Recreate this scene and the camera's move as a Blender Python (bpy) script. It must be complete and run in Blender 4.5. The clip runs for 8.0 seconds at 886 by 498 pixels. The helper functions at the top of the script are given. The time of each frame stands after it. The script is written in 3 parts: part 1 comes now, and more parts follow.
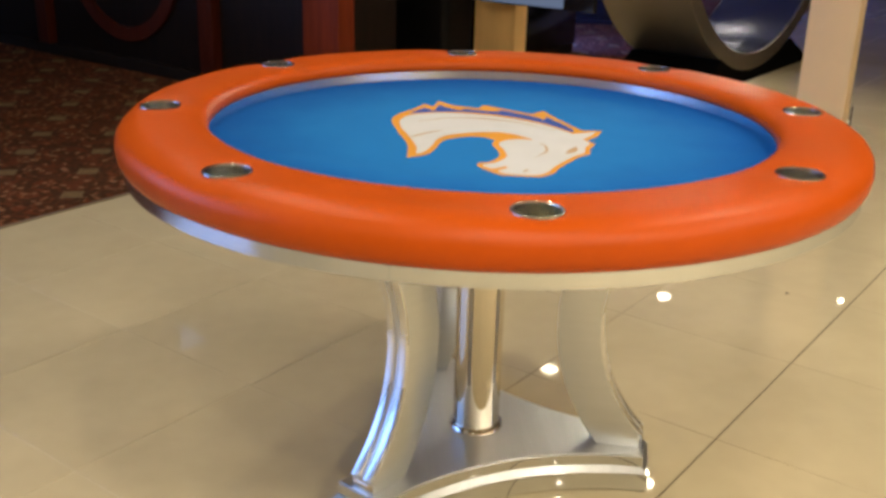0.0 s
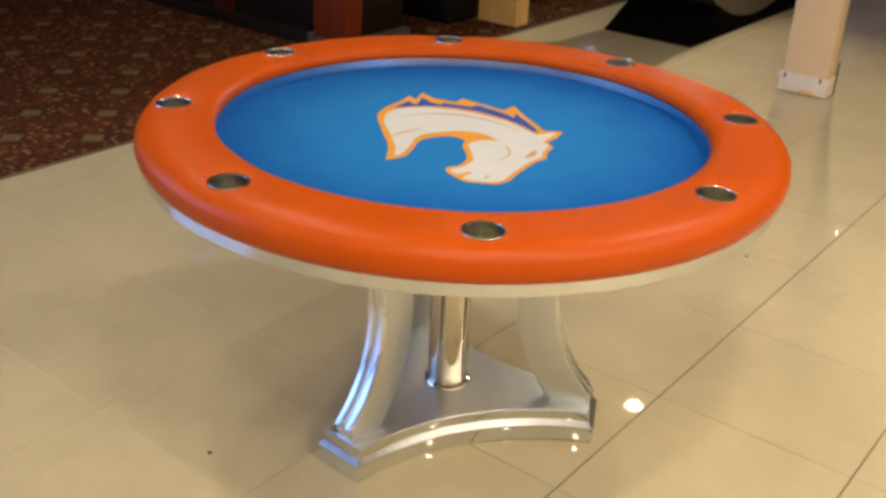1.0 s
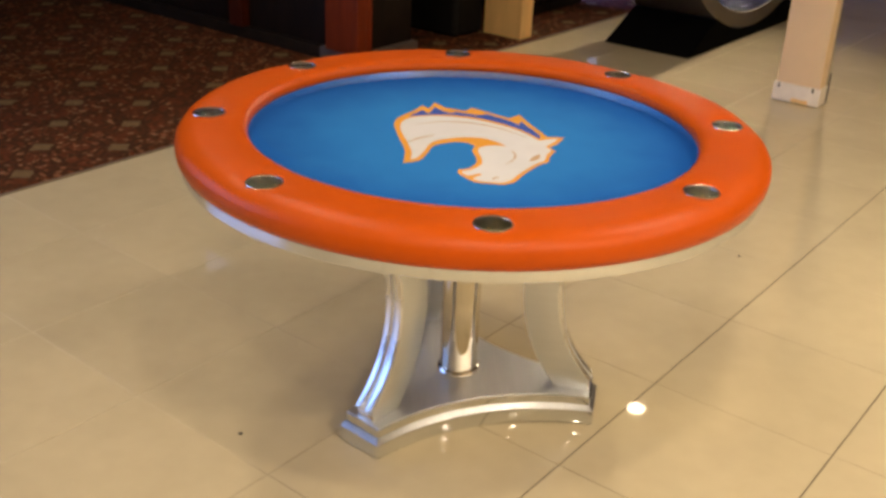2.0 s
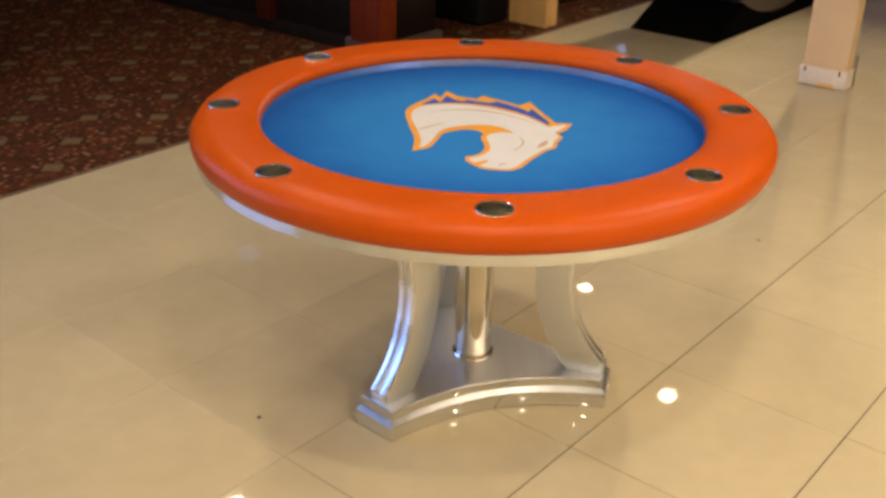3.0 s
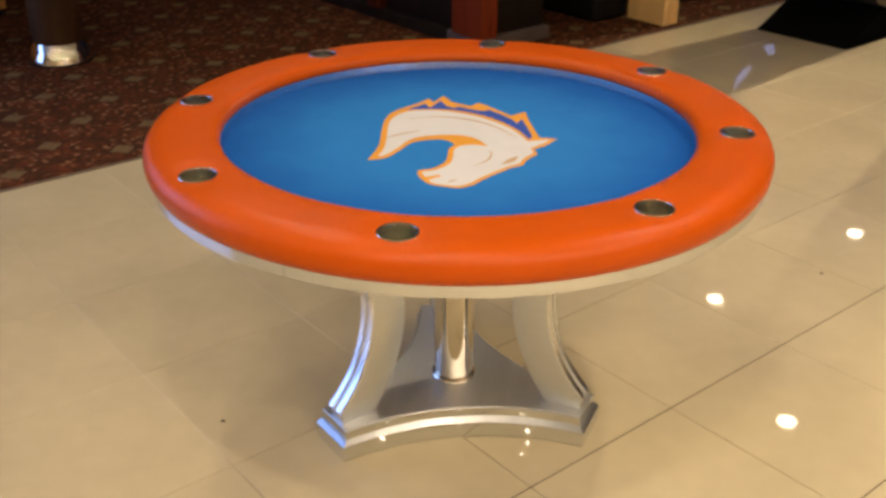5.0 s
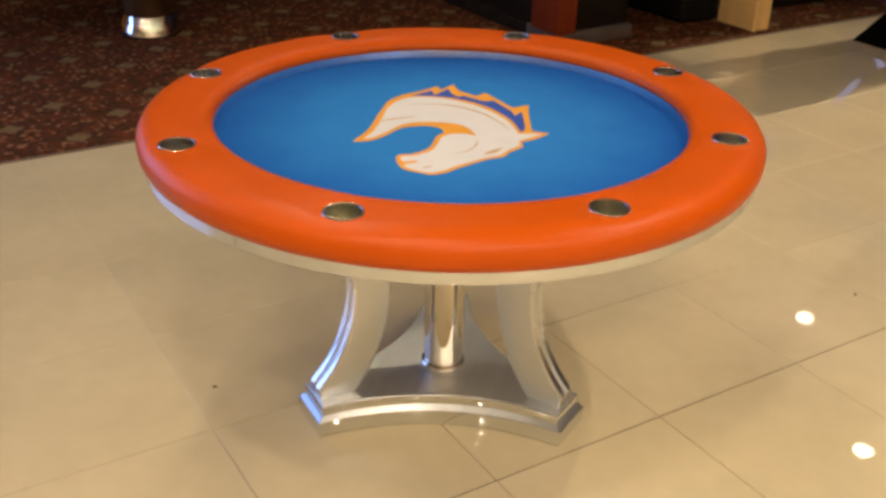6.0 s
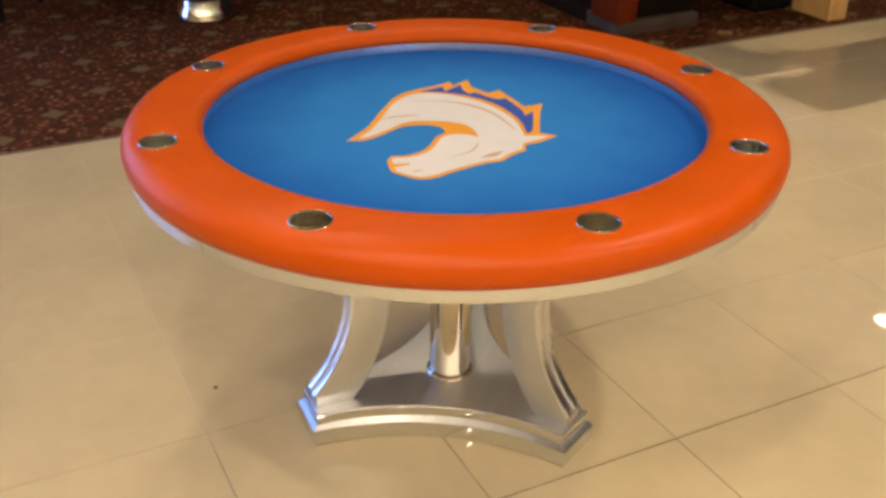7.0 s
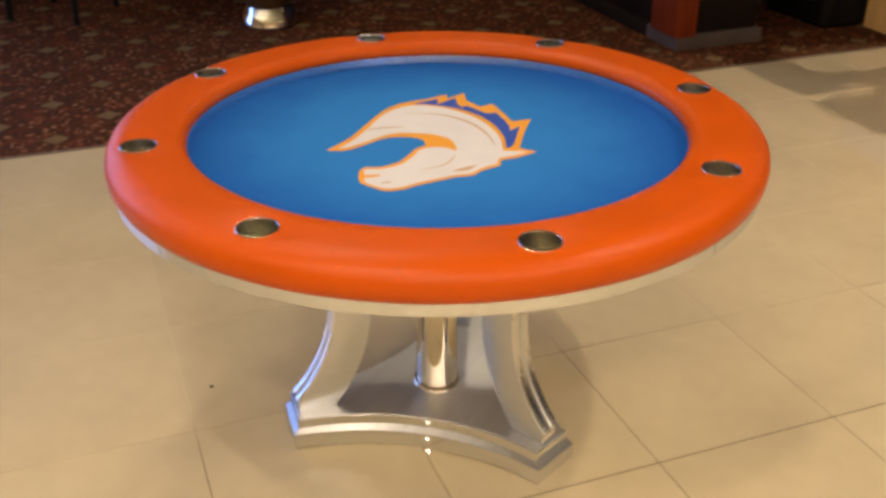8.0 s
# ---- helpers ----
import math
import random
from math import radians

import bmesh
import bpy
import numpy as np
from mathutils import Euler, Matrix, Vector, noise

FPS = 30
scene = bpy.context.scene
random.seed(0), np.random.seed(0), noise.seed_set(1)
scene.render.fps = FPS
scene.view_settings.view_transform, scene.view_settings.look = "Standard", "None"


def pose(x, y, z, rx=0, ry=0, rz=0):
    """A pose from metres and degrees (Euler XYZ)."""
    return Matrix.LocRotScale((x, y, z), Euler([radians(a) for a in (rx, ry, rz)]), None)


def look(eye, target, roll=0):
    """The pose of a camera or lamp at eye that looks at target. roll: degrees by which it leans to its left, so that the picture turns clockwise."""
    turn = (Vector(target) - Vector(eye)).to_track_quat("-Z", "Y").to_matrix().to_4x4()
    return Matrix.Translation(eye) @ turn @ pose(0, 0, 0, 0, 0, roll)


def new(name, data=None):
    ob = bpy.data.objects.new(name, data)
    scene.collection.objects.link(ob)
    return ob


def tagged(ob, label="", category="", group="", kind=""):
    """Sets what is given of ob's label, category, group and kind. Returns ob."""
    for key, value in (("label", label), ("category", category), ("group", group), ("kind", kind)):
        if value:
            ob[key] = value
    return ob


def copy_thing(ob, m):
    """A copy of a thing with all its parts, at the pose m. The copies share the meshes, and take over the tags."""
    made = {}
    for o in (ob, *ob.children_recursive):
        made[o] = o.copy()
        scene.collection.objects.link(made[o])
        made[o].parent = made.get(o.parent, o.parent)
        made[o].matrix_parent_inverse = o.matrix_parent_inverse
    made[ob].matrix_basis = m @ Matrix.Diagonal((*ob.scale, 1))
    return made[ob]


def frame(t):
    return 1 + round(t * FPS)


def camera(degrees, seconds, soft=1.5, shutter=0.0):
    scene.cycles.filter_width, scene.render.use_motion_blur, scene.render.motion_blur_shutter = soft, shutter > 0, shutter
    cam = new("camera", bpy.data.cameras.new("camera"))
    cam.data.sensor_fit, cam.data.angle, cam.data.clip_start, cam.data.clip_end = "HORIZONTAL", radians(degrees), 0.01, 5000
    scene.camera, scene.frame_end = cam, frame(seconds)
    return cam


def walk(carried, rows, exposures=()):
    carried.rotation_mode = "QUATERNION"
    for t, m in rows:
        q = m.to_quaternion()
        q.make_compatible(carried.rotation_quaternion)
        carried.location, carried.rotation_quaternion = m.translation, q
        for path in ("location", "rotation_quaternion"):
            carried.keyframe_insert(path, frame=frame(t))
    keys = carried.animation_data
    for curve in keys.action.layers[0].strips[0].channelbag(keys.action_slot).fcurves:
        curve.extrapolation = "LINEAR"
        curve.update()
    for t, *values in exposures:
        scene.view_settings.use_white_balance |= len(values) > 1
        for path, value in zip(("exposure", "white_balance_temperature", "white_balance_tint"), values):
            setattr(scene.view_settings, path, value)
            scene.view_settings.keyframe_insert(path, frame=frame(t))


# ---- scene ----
cam = camera(47.0, 8.0, 3.3, 0.5)
PATH = [
    (0, (-0.227, -1.949, 1.218), (-0.088, -0.081, 0.519), 1.5),
    (0.5, (-0.198, -2.026, 1.388), (-0.064, -0.198, 0.589), 2.4),
    (1, (-0.161, -2.162, 1.484), (-0.049, -0.364, 0.617), 2.8),
    (1.5, (-0.148, -2.285, 1.532), (-0.039, -0.484, 0.669), 2.9),
    (2, (-0.19, -2.367, 1.542), (-0.087, -0.559, 0.694), 2.5),
    (2.2, (-0.213, -2.392, 1.543), (-0.105, -0.586, 0.690), 2.4),
    (3.3, (-0.043, -2.411, 1.557), (-0.057, -0.610, 0.689), 1.2),
    (3.5, (0.022, -2.397, 1.559), (-0.042, -0.595, 0.693), 2.5),
    (4, (0.118, -2.35, 1.548), (-0.041, -0.55, 0.692), 1.0),
    (4.2, (0.157, -2.318, 1.542), (-0.024, -0.521, 0.684), 0.8),
    (5.3, (0.445, -2.184, 1.556), (0.062, -0.441, 0.652), -0.0),
    (5.5, (0.507, -2.175, 1.544), (0.069, -0.447, 0.638), 0.1),
    (6, (0.657, -2.147, 1.547), (0.13, -0.444, 0.641), 1.4),
    (6.5, (0.713, -2.069, 1.526), (0.134, -0.386, 0.614), 0.9),
    (7, (0.789, -1.955, 1.54), (0.113, -0.323, 0.601), 0.5),
    (7.5, (0.873, -1.901, 1.55), (0.129, -0.303, 0.605), -0.5),
    (8, (1.026, -1.848, 1.554), (0.177, -0.292, 0.629), -0.1),
]
walk(cam, [(t, look(eye, target, roll)) for t, eye, target, roll in PATH],
     [(0, 0.08, 6050, 4), (0.8, 0.08, 6050, 4), (1.3, 0.06, 6300, 7), (1.9, 0.05, 6500, 10), (5.5, 0.05, 6500, 10), (8, 0.05, 6600, 13)])

# ---- light and world ----
world = bpy.data.worlds.new("world")
scene.world = world
world.use_nodes = True
world.node_tree.nodes["Background"].inputs[0].default_value = (0.012, 0.010, 0.009, 1)

TURN_ROOM = 49.1                      # the tile grid against the table
ROOM = pose(0, 0, 0, 0, 0, TURN_ROOM)
CEILING = 3.2
TAU = 2 * math.pi


def room(u, v, z=0.0, turn=0.0):
    """A pose given along (u) and across (v) the tile grid."""
    return ROOM @ pose(u, v, z, 0, 0, turn)


# ---- materials ----
def shader(name, color, rough=0.5, metal=0.0, vary=0.0, scale=8.0, bump=0.0, bump_scale=200.0,
           spread=(1, 1, 1), rough_vary=0.0, per_object=0.0, ior=1.5, whole=False):
    m = bpy.data.materials.new(name)
    m.use_nodes = True
    nt = m.node_tree
    n, link = nt.nodes, nt.links.new
    p = n["Principled BSDF"]
    p.inputs["Base Color"].default_value = (*color, 1)
    p.inputs["Roughness"].default_value = rough
    p.inputs["Metallic"].default_value = metal
    p.inputs["IOR"].default_value = ior
    co = n.new("ShaderNodeTexCoord")
    mp = n.new("ShaderNodeMapping")
    mp.inputs["Scale"].default_value = spread
    link(n.new("ShaderNodeNewGeometry").outputs["Position"] if whole else co.outputs["Object"], mp.inputs["Vector"])
    if vary:
        a = n.new("ShaderNodeTexNoise")
        a.inputs["Scale"].default_value, a.inputs["Detail"].default_value = scale, 6
        link(mp.outputs[0], a.inputs["Vector"])
        b = n.new("ShaderNodeTexNoise")
        b.inputs["Scale"].default_value, b.inputs["Detail"].default_value = scale * 7, 4
        link(mp.outputs[0], b.inputs["Vector"])
        add = n.new("ShaderNodeMath")
        add.operation = "MULTIPLY_ADD"
        link(b.outputs[0], add.inputs[0])
        add.inputs[1].default_value = 0.35
        link(a.outputs[0], add.inputs[2])
        ramp = n.new("ShaderNodeMapRange")
        ramp.inputs[1].default_value, ramp.inputs[2].default_value = 0.42, 0.95
        link(add.outputs[0], ramp.inputs[0])
        mix = n.new("ShaderNodeMix")
        mix.data_type = "RGBA"
        link(ramp.outputs[0], mix.inputs[0])
        lo = [max(0, c * (1 - vary)) for c in color]
        mix.inputs[6].default_value = (*lo, 1)
        hi = [min(1, c * (1 + vary)) for c in color]
        mix.inputs[7].default_value = (*hi, 1)
        out = mix.outputs[2]
        if per_object:
            info = n.new("ShaderNodeObjectInfo")
            hs = n.new("ShaderNodeHueSaturation")
            r = n.new("ShaderNodeMapRange")
            r.inputs[3].default_value, r.inputs[4].default_value = 1 - per_object, 1 + per_object
            link(info.outputs["Random"], r.inputs[0])
            link(r.outputs[0], hs.inputs["Value"])
            link(out, hs.inputs["Color"])
            out = hs.outputs[0]
        link(out, p.inputs["Base Color"])
        if rough_vary:
            rr = n.new("ShaderNodeMapRange")
            rr.inputs[3].default_value, rr.inputs[4].default_value = max(0.01, rough - rough_vary), rough + rough_vary
            link(ramp.outputs[0], rr.inputs[0])
            link(rr.outputs[0], p.inputs["Roughness"])
    if bump:
        g = n.new("ShaderNodeTexNoise")
        g.inputs["Scale"].default_value, g.inputs["Detail"].default_value = bump_scale, 3
        link(mp.outputs[0], g.inputs["Vector"])
        bp = n.new("ShaderNodeBump")
        bp.inputs["Strength"].default_value, bp.inputs["Distance"].default_value = bump, 0.002
        link(g.outputs[0], bp.inputs["Height"])
        link(bp.outputs[0], p.inputs["Normal"])
    return m


def glow(name, color, strength):
    m = bpy.data.materials.new(name)
    m.use_nodes = True
    p = m.node_tree.nodes["Principled BSDF"]
    p.inputs["Base Color"].default_value = (0.02, 0.02, 0.02, 1)
    p.inputs["Emission Color"].default_value = (*color, 1)
    p.inputs["Emission Strength"].default_value = strength
    return m


def carpet_material():
    """Dark brown carpet with a checkered lattice of olive lozenges and scattered red flecks."""
    m = bpy.data.materials.new("carpet")
    m.use_nodes = True
    nt = m.node_tree
    n, link = nt.nodes, nt.links.new
    p = n["Principled BSDF"]
    p.inputs["Roughness"].default_value = 0.95
    p.inputs["Specular IOR Level"].default_value = 0.1
    co = n.new("ShaderNodeTexCoord")
    xyz = n.new("ShaderNodeSeparateXYZ")
    link(co.outputs["Object"], xyz.inputs[0])

    def op(kind, a, b=None, c=None):
        k = n.new("ShaderNodeMath")
        k.operation = kind
        for i, s in enumerate((a, b, c)):
            if s is None:
                continue
            if isinstance(s, (int, float)):
                k.inputs[i].default_value = s
            else:
                link(s, k.inputs[i])
        return k.outputs[0]

    step = 0.2285
    wob = n.new("ShaderNodeTexNoise")
    wob.inputs["Scale"].default_value = 60
    link(co.outputs["Object"], wob.inputs["Vector"])
    jig = op("MULTIPLY", op("SUBTRACT", wob.outputs[0], 0.5), 0.03)
    u = op("ADD", op("DIVIDE", op("SUBTRACT", xyz.outputs[0], 0.300), step), jig)
    v = op("ADD", op("DIVIDE", op("SUBTRACT", xyz.outputs[1], 2.972), step), jig)
    a = op("MULTIPLY", op("ADD", u, v), 0.5)
    b = op("MULTIPLY", op("SUBTRACT", u, v), 0.5)

    def cell(s, shift):
        s = op("ADD", s, shift)
        return op("ABSOLUTE", op("SUBTRACT", op("FRACT", s), 0.5))

    # lozenge at the lattice points
    la, lb = cell(a, 0.5), cell(b, 0.5)
    rag = n.new("ShaderNodeTexNoise")
    rag.inputs["Scale"].default_value, rag.inputs["Detail"].default_value = 45, 3
    link(co.outputs["Object"], rag.inputs["Vector"])
    loz = op("ADD", op("MAXIMUM", la, lb), op("MULTIPLY", op("SUBTRACT", rag.outputs[0], 0.5), 0.08))
    motif = op("MULTIPLY", op("LESS_THAN", loz, 0.125), op("MULTIPLY_ADD", rag.outputs[0], 0.9, 0.25))
    ring = op("MULTIPLY", op("LESS_THAN", loz, 0.175), 0.6)
    # rosettes between them
    ra, rb = cell(a, 0.0), cell(b, 0.5)
    rad = op("SQRT", op("ADD", op("MULTIPLY", ra, ra), op("MULTIPLY", rb, rb)))
    ang = op("ARCTAN2", ra, rb)
    petal = op("MULTIPLY", op("COSINE", op("MULTIPLY", ang, 8)), 0.05)
    wave = op("SINE", op("MULTIPLY", op("ADD", rad, petal), 40))
    # flecks
    vor = n.new("ShaderNodeTexVoronoi")
    vor.inputs["Scale"].default_value = 31
    link(co.outputs["Object"], vor.inputs["Vector"])
    hue = n.new("ShaderNodeSeparateColor")
    link(vor.outputs["Color"], hue.inputs[0])
    fleck = op("MULTIPLY", op("LESS_THAN", vor.outputs["Distance"], 0.46), op("GREATER_THAN", op("ADD", hue.outputs[0], op("MULTIPLY", wave, 0.24)), 0.70))
    tuft = n.new("ShaderNodeTexNoise")
    tuft.inputs["Scale"].default_value, tuft.inputs["Detail"].default_value = 260, 2
    link(co.outputs["Object"], tuft.inputs["Vector"])
    soil = n.new("ShaderNodeTexNoise")
    soil.inputs["Scale"].default_value, soil.inputs["Detail"].default_value = 1.7, 4
    link(co.outputs["Object"], soil.inputs["Vector"])

    def blend(f, one, two):
        k = n.new("ShaderNodeMix")
        k.data_type = "RGBA"
        link(f, k.inputs[0])
        for i, s in ((6, one), (7, two)):
            if isinstance(s, tuple):
                k.inputs[i].default_value = (*s, 1)
            else:
                link(s, k.inputs[i])
        return k.outputs[2]

    patch = n.new("ShaderNodeTexNoise")
    patch.inputs["Scale"].default_value, patch.inputs["Detail"].default_value = 11, 3
    link(co.outputs["Object"], patch.inputs["Vector"])
    rust = n.new("ShaderNodeMapRange")
    rust.inputs[1].default_value, rust.inputs[2].default_value = 0.40, 0.78
    link(op("ADD", patch.outputs[0], op("MULTIPLY", wave, 0.12)), rust.inputs[0])
    ground = blend(soil.outputs[0], (0.030, 0.012, 0.005), (0.044, 0.017, 0.007))
    ground = blend(rust.outputs[0], ground, (0.100, 0.025, 0.009))
    red = blend(hue.outputs[1], (0.165, 0.055, 0.023), (0.185, 0.098, 0.048))
    c = blend(fleck, ground, red)
    c = blend(ring, c, (0.032, 0.012, 0.006))
    c = blend(motif, c, (0.150, 0.106, 0.050))
    shade = n.new("ShaderNodeHueSaturation")
    link(c, shade.inputs["Color"])
    link(op("MULTIPLY_ADD", tuft.outputs[0], 1.0, 0.71), shade.inputs["Value"])
    link(shade.outputs[0], p.inputs["Base Color"])
    bp = n.new("ShaderNodeBump")
    bp.inputs["Strength"].default_value, bp.inputs["Distance"].default_value = 0.7, 0.004
    link(tuft.outputs[0], bp.inputs["Height"])
    link(bp.outputs[0], p.inputs["Normal"])
    return m


def grout_material():
    """Joints that are dark away from the carpet and turn tile-coloured toward it."""
    m = shader("grout", (0.055, 0.038, 0.022), 0.85, vary=0.5, scale=2.1)
    n, link = m.node_tree.nodes, m.node_tree.links.new
    p = n["Principled BSDF"]
    dark_tone = p.inputs["Base Color"].links[0].from_socket
    co = n.new("ShaderNodeTexCoord")
    xyz = n.new("ShaderNodeSeparateXYZ")
    link(co.outputs["Object"], xyz.inputs[0])
    wob = n.new("ShaderNodeTexNoise")
    wob.inputs["Scale"].default_value, wob.inputs["Detail"].default_value = 1.3, 4
    link(co.outputs["Object"], wob.inputs["Vector"])
    across = n.new("ShaderNodeMath")
    across.operation = "MULTIPLY_ADD"
    across.inputs[1].default_value = 0.8
    link(wob.outputs[0], across.inputs[0])
    link(xyz.outputs[1], across.inputs[2])
    toward_carpet = n.new("ShaderNodeMapRange")
    toward_carpet.interpolation_type = "SMOOTHSTEP"
    toward_carpet.inputs[1].default_value, toward_carpet.inputs[2].default_value = 0.25, 0.75
    link(across.outputs[0], toward_carpet.inputs[0])
    mix = n.new("ShaderNodeMix")
    mix.data_type = "RGBA"
    link(toward_carpet.outputs[0], mix.inputs[0])
    link(dark_tone, mix.inputs[6])
    mix.inputs[7].default_value = (0.475, 0.40, 0.272, 1)
    link(mix.outputs[2], p.inputs["Base Color"])
    return m


M_TILE = shader("polished_tile", (0.477, 0.398, 0.264), 0.032, vary=0.08, scale=2.3, rough_vary=0.014, per_object=0.015, whole=True)
M_GROUT = grout_material()
M_CARPET = carpet_material()
M_TRIM = shader("worn_brown_strip", (0.12, 0.085, 0.05), 0.6, vary=0.3, scale=14)


def turned_steel():
    """Lathe-turned steel: fine rings round the wall draw each lamp out into an upright streak."""
    m = shader("turned_steel", (0.74, 0.70, 0.60), 0.13, 1.0, vary=0.06, scale=40, rough_vary=0.03)
    n, link = m.node_tree.nodes, m.node_tree.links.new
    around = n.new("ShaderNodeTangent")
    around.direction_type, around.axis = "RADIAL", "Z"
    link(around.outputs[0], n["Principled BSDF"].inputs["Tangent"])
    n["Principled BSDF"].inputs["Anisotropic"].default_value = 0.92
    n["Principled BSDF"].inputs["Anisotropic Rotation"].default_value = 0.25
    return m


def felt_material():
    """Blue cloth, light in the middle; rim shade is painted as deeper blue outside."""
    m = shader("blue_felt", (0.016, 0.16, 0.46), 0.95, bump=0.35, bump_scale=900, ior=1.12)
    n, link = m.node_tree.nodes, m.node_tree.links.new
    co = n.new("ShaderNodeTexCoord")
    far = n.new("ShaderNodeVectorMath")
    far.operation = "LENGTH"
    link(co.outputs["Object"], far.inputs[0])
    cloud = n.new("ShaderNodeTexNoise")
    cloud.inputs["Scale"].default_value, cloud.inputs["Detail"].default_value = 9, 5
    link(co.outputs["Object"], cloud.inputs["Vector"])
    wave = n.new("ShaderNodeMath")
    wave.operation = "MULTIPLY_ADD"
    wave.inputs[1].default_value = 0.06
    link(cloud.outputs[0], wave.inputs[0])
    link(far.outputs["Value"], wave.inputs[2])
    rim_shade = n.new("ShaderNodeMapRange")
    rim_shade.interpolation_type = "SMOOTHSTEP"
    rim_shade.inputs[1].default_value, rim_shade.inputs[2].default_value = 0.785, 0.945
    link(wave.outputs[0], rim_shade.inputs[0])
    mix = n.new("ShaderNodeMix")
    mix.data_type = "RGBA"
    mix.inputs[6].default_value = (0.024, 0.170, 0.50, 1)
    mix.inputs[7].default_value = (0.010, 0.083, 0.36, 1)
    link(rim_shade.outputs[0], mix.inputs[0])
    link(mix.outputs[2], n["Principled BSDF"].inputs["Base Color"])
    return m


M_VINYL = shader("orange_vinyl", (0.470, 0.069, 0.0004), 0.38, vary=0.06, scale=9, bump=0.14, bump_scale=420, rough_vary=0.04, ior=1.28)
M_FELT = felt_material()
M_WHITE = shader("white_print", (0.56, 0.56, 0.60), 0.9, vary=0.04, scale=14, bump=0.3, bump_scale=900, ior=1.2)
M_ORANGE = shader("orange_print", (0.63, 0.285, 0.040), 0.9, vary=0.05, scale=14, bump=0.3, bump_scale=900, ior=1.2)
M_TANLINE = shader("tan_print", (0.42, 0.27, 0.15), 0.9, vary=0.05, scale=14)
M_NAVY = shader("blue_print", (0.012, 0.060, 0.36), 0.9, vary=0.05, scale=14, bump=0.3, bump_scale=900)
M_ALU = shader("satin_aluminium", (0.68, 0.71, 0.75), 0.32, 1.0, vary=0.03, scale=5, spread=(1, 1, 14), rough_vary=0.04)
M_APRON = shader("brushed_aluminium_band", (0.67, 0.70, 0.75), 0.17, 1.0, vary=0.06, scale=9, spread=(1, 1, 0.2), rough_vary=0.05)
M_POLE = shader("polished_tube", (0.68, 0.63, 0.54), 0.05, 1.0, vary=0.03, scale=6, rough_vary=0.02)
M_RIB = shader("satin_rib", (0.86, 0.86, 0.86), 0.27, 1.0, vary=0.05, scale=8, rough_vary=0.06)
M_BAND = shader("metal_band", (0.80, 0.88, 0.94), 0.20, 1.0, vary=0.015, scale=3)
M_ALU_BASE = shader("polished_aluminium", (0.77, 0.80, 0.85), 0.03, 1.0, vary=0.04, scale=5, spread=(1, 1, 14), rough_vary=0.012)
M_ALU_FLAT = shader("brushed_aluminium_plate", (0.78, 0.79, 0.81), 0.38, 1.0, vary=0.05, scale=4, bump=0.03, bump_scale=90, spread=(14, 1, 1), rough_vary=0.05)
M_ALU_EDGE = shader("brushed_aluminium_edge", (0.44, 0.44, 0.45), 0.38, 1.0, vary=0.14, scale=7, spread=(6, 6, 1), rough_vary=0.08)
M_CHROME = shader("chrome", (0.82, 0.78, 0.71), 0.045, 1.0, vary=0.03, scale=6, rough_vary=0.02)
M_STEEL = turned_steel()
M_BLACK = shader("black_laminate", (0.006, 0.005, 0.005), 0.6, vary=0.3, scale=6, ior=1.25)
M_BLACK_GLOSS = shader("black_gloss", (0.008, 0.008, 0.010), 0.12, vary=0.2, scale=6)
M_MATT = shader("matt_black_board", (0.0022, 0.002, 0.002), 0.8, vary=0.3, scale=6, ior=1.12)
M_DARKWOOD = shader("dark_stained_wood", (0.010, 0.005, 0.003), 0.55, vary=0.4, scale=4, spread=(6, 6, 0.8), ior=1.3)
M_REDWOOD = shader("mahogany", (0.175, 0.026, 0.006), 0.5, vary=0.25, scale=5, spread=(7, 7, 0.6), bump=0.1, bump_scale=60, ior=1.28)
# Dark red of the pillar; also shade put on the cabinet's far posts.
M_DARK_SHADED_RED = shader("dark_shaded_mahogany", (0.060, 0.009, 0.003), 0.5, vary=0.3, scale=5, spread=(7, 7, 0.6), bump=0.1, bump_scale=60, ior=1.3)
M_KICK_SHADED = shader("scuffed_shaded_metal", (0.016, 0.011, 0.009), 0.8, vary=0.3, scale=9, rough_vary=0.1, ior=1.15)
M_TAN = shader("tan_wood_panel", (0.84, 0.54, 0.22), 0.55, vary=0.10, scale=3, spread=(5, 5, 0.6))
M_CREAM = shader("cream_paint", (0.74, 0.55, 0.34), 0.5, vary=0.04, scale=3)
M_SKIRT = shader("white_scuffed_paint", (0.76, 0.68, 0.58), 0.5, vary=0.08, scale=22)
M_UNDER = shader("bounce_board", (0.55, 0.51, 0.45), 0.6, vary=0.06, scale=4)
M_HOLE = shader("dark_hole", (0.02, 0.015, 0.01), 0.8)
M_RING = shader("silver_metal", (0.33, 0.29, 0.24), 0.48, 1.0, vary=0.06, scale=3, rough_vary=0.06)
M_BORE = shader("polished_lining", (0.16, 0.17, 0.25), 0.22, 1.0, vary=0.06, scale=3, rough_vary=0.05)
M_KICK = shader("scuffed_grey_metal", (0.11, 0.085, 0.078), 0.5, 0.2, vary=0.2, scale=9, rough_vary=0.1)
M_BROWN = shader("brown_leather", (0.075, 0.032, 0.014), 0.5, vary=0.2, scale=12)
M_BLACK_SOFT = shader("dark_brown_leather", (0.050, 0.023, 0.009), 0.6, vary=0.2, scale=12, ior=1.3)
M_BRIGHT = shader("mirror_chrome", (0.90, 0.86, 0.80), 0.02, 1.0, vary=0.02, scale=6)
M_OAK = shader("orange_wood", (0.42, 0.19, 0.06), 0.45, vary=0.2, scale=4, spread=(0.6, 7, 7))
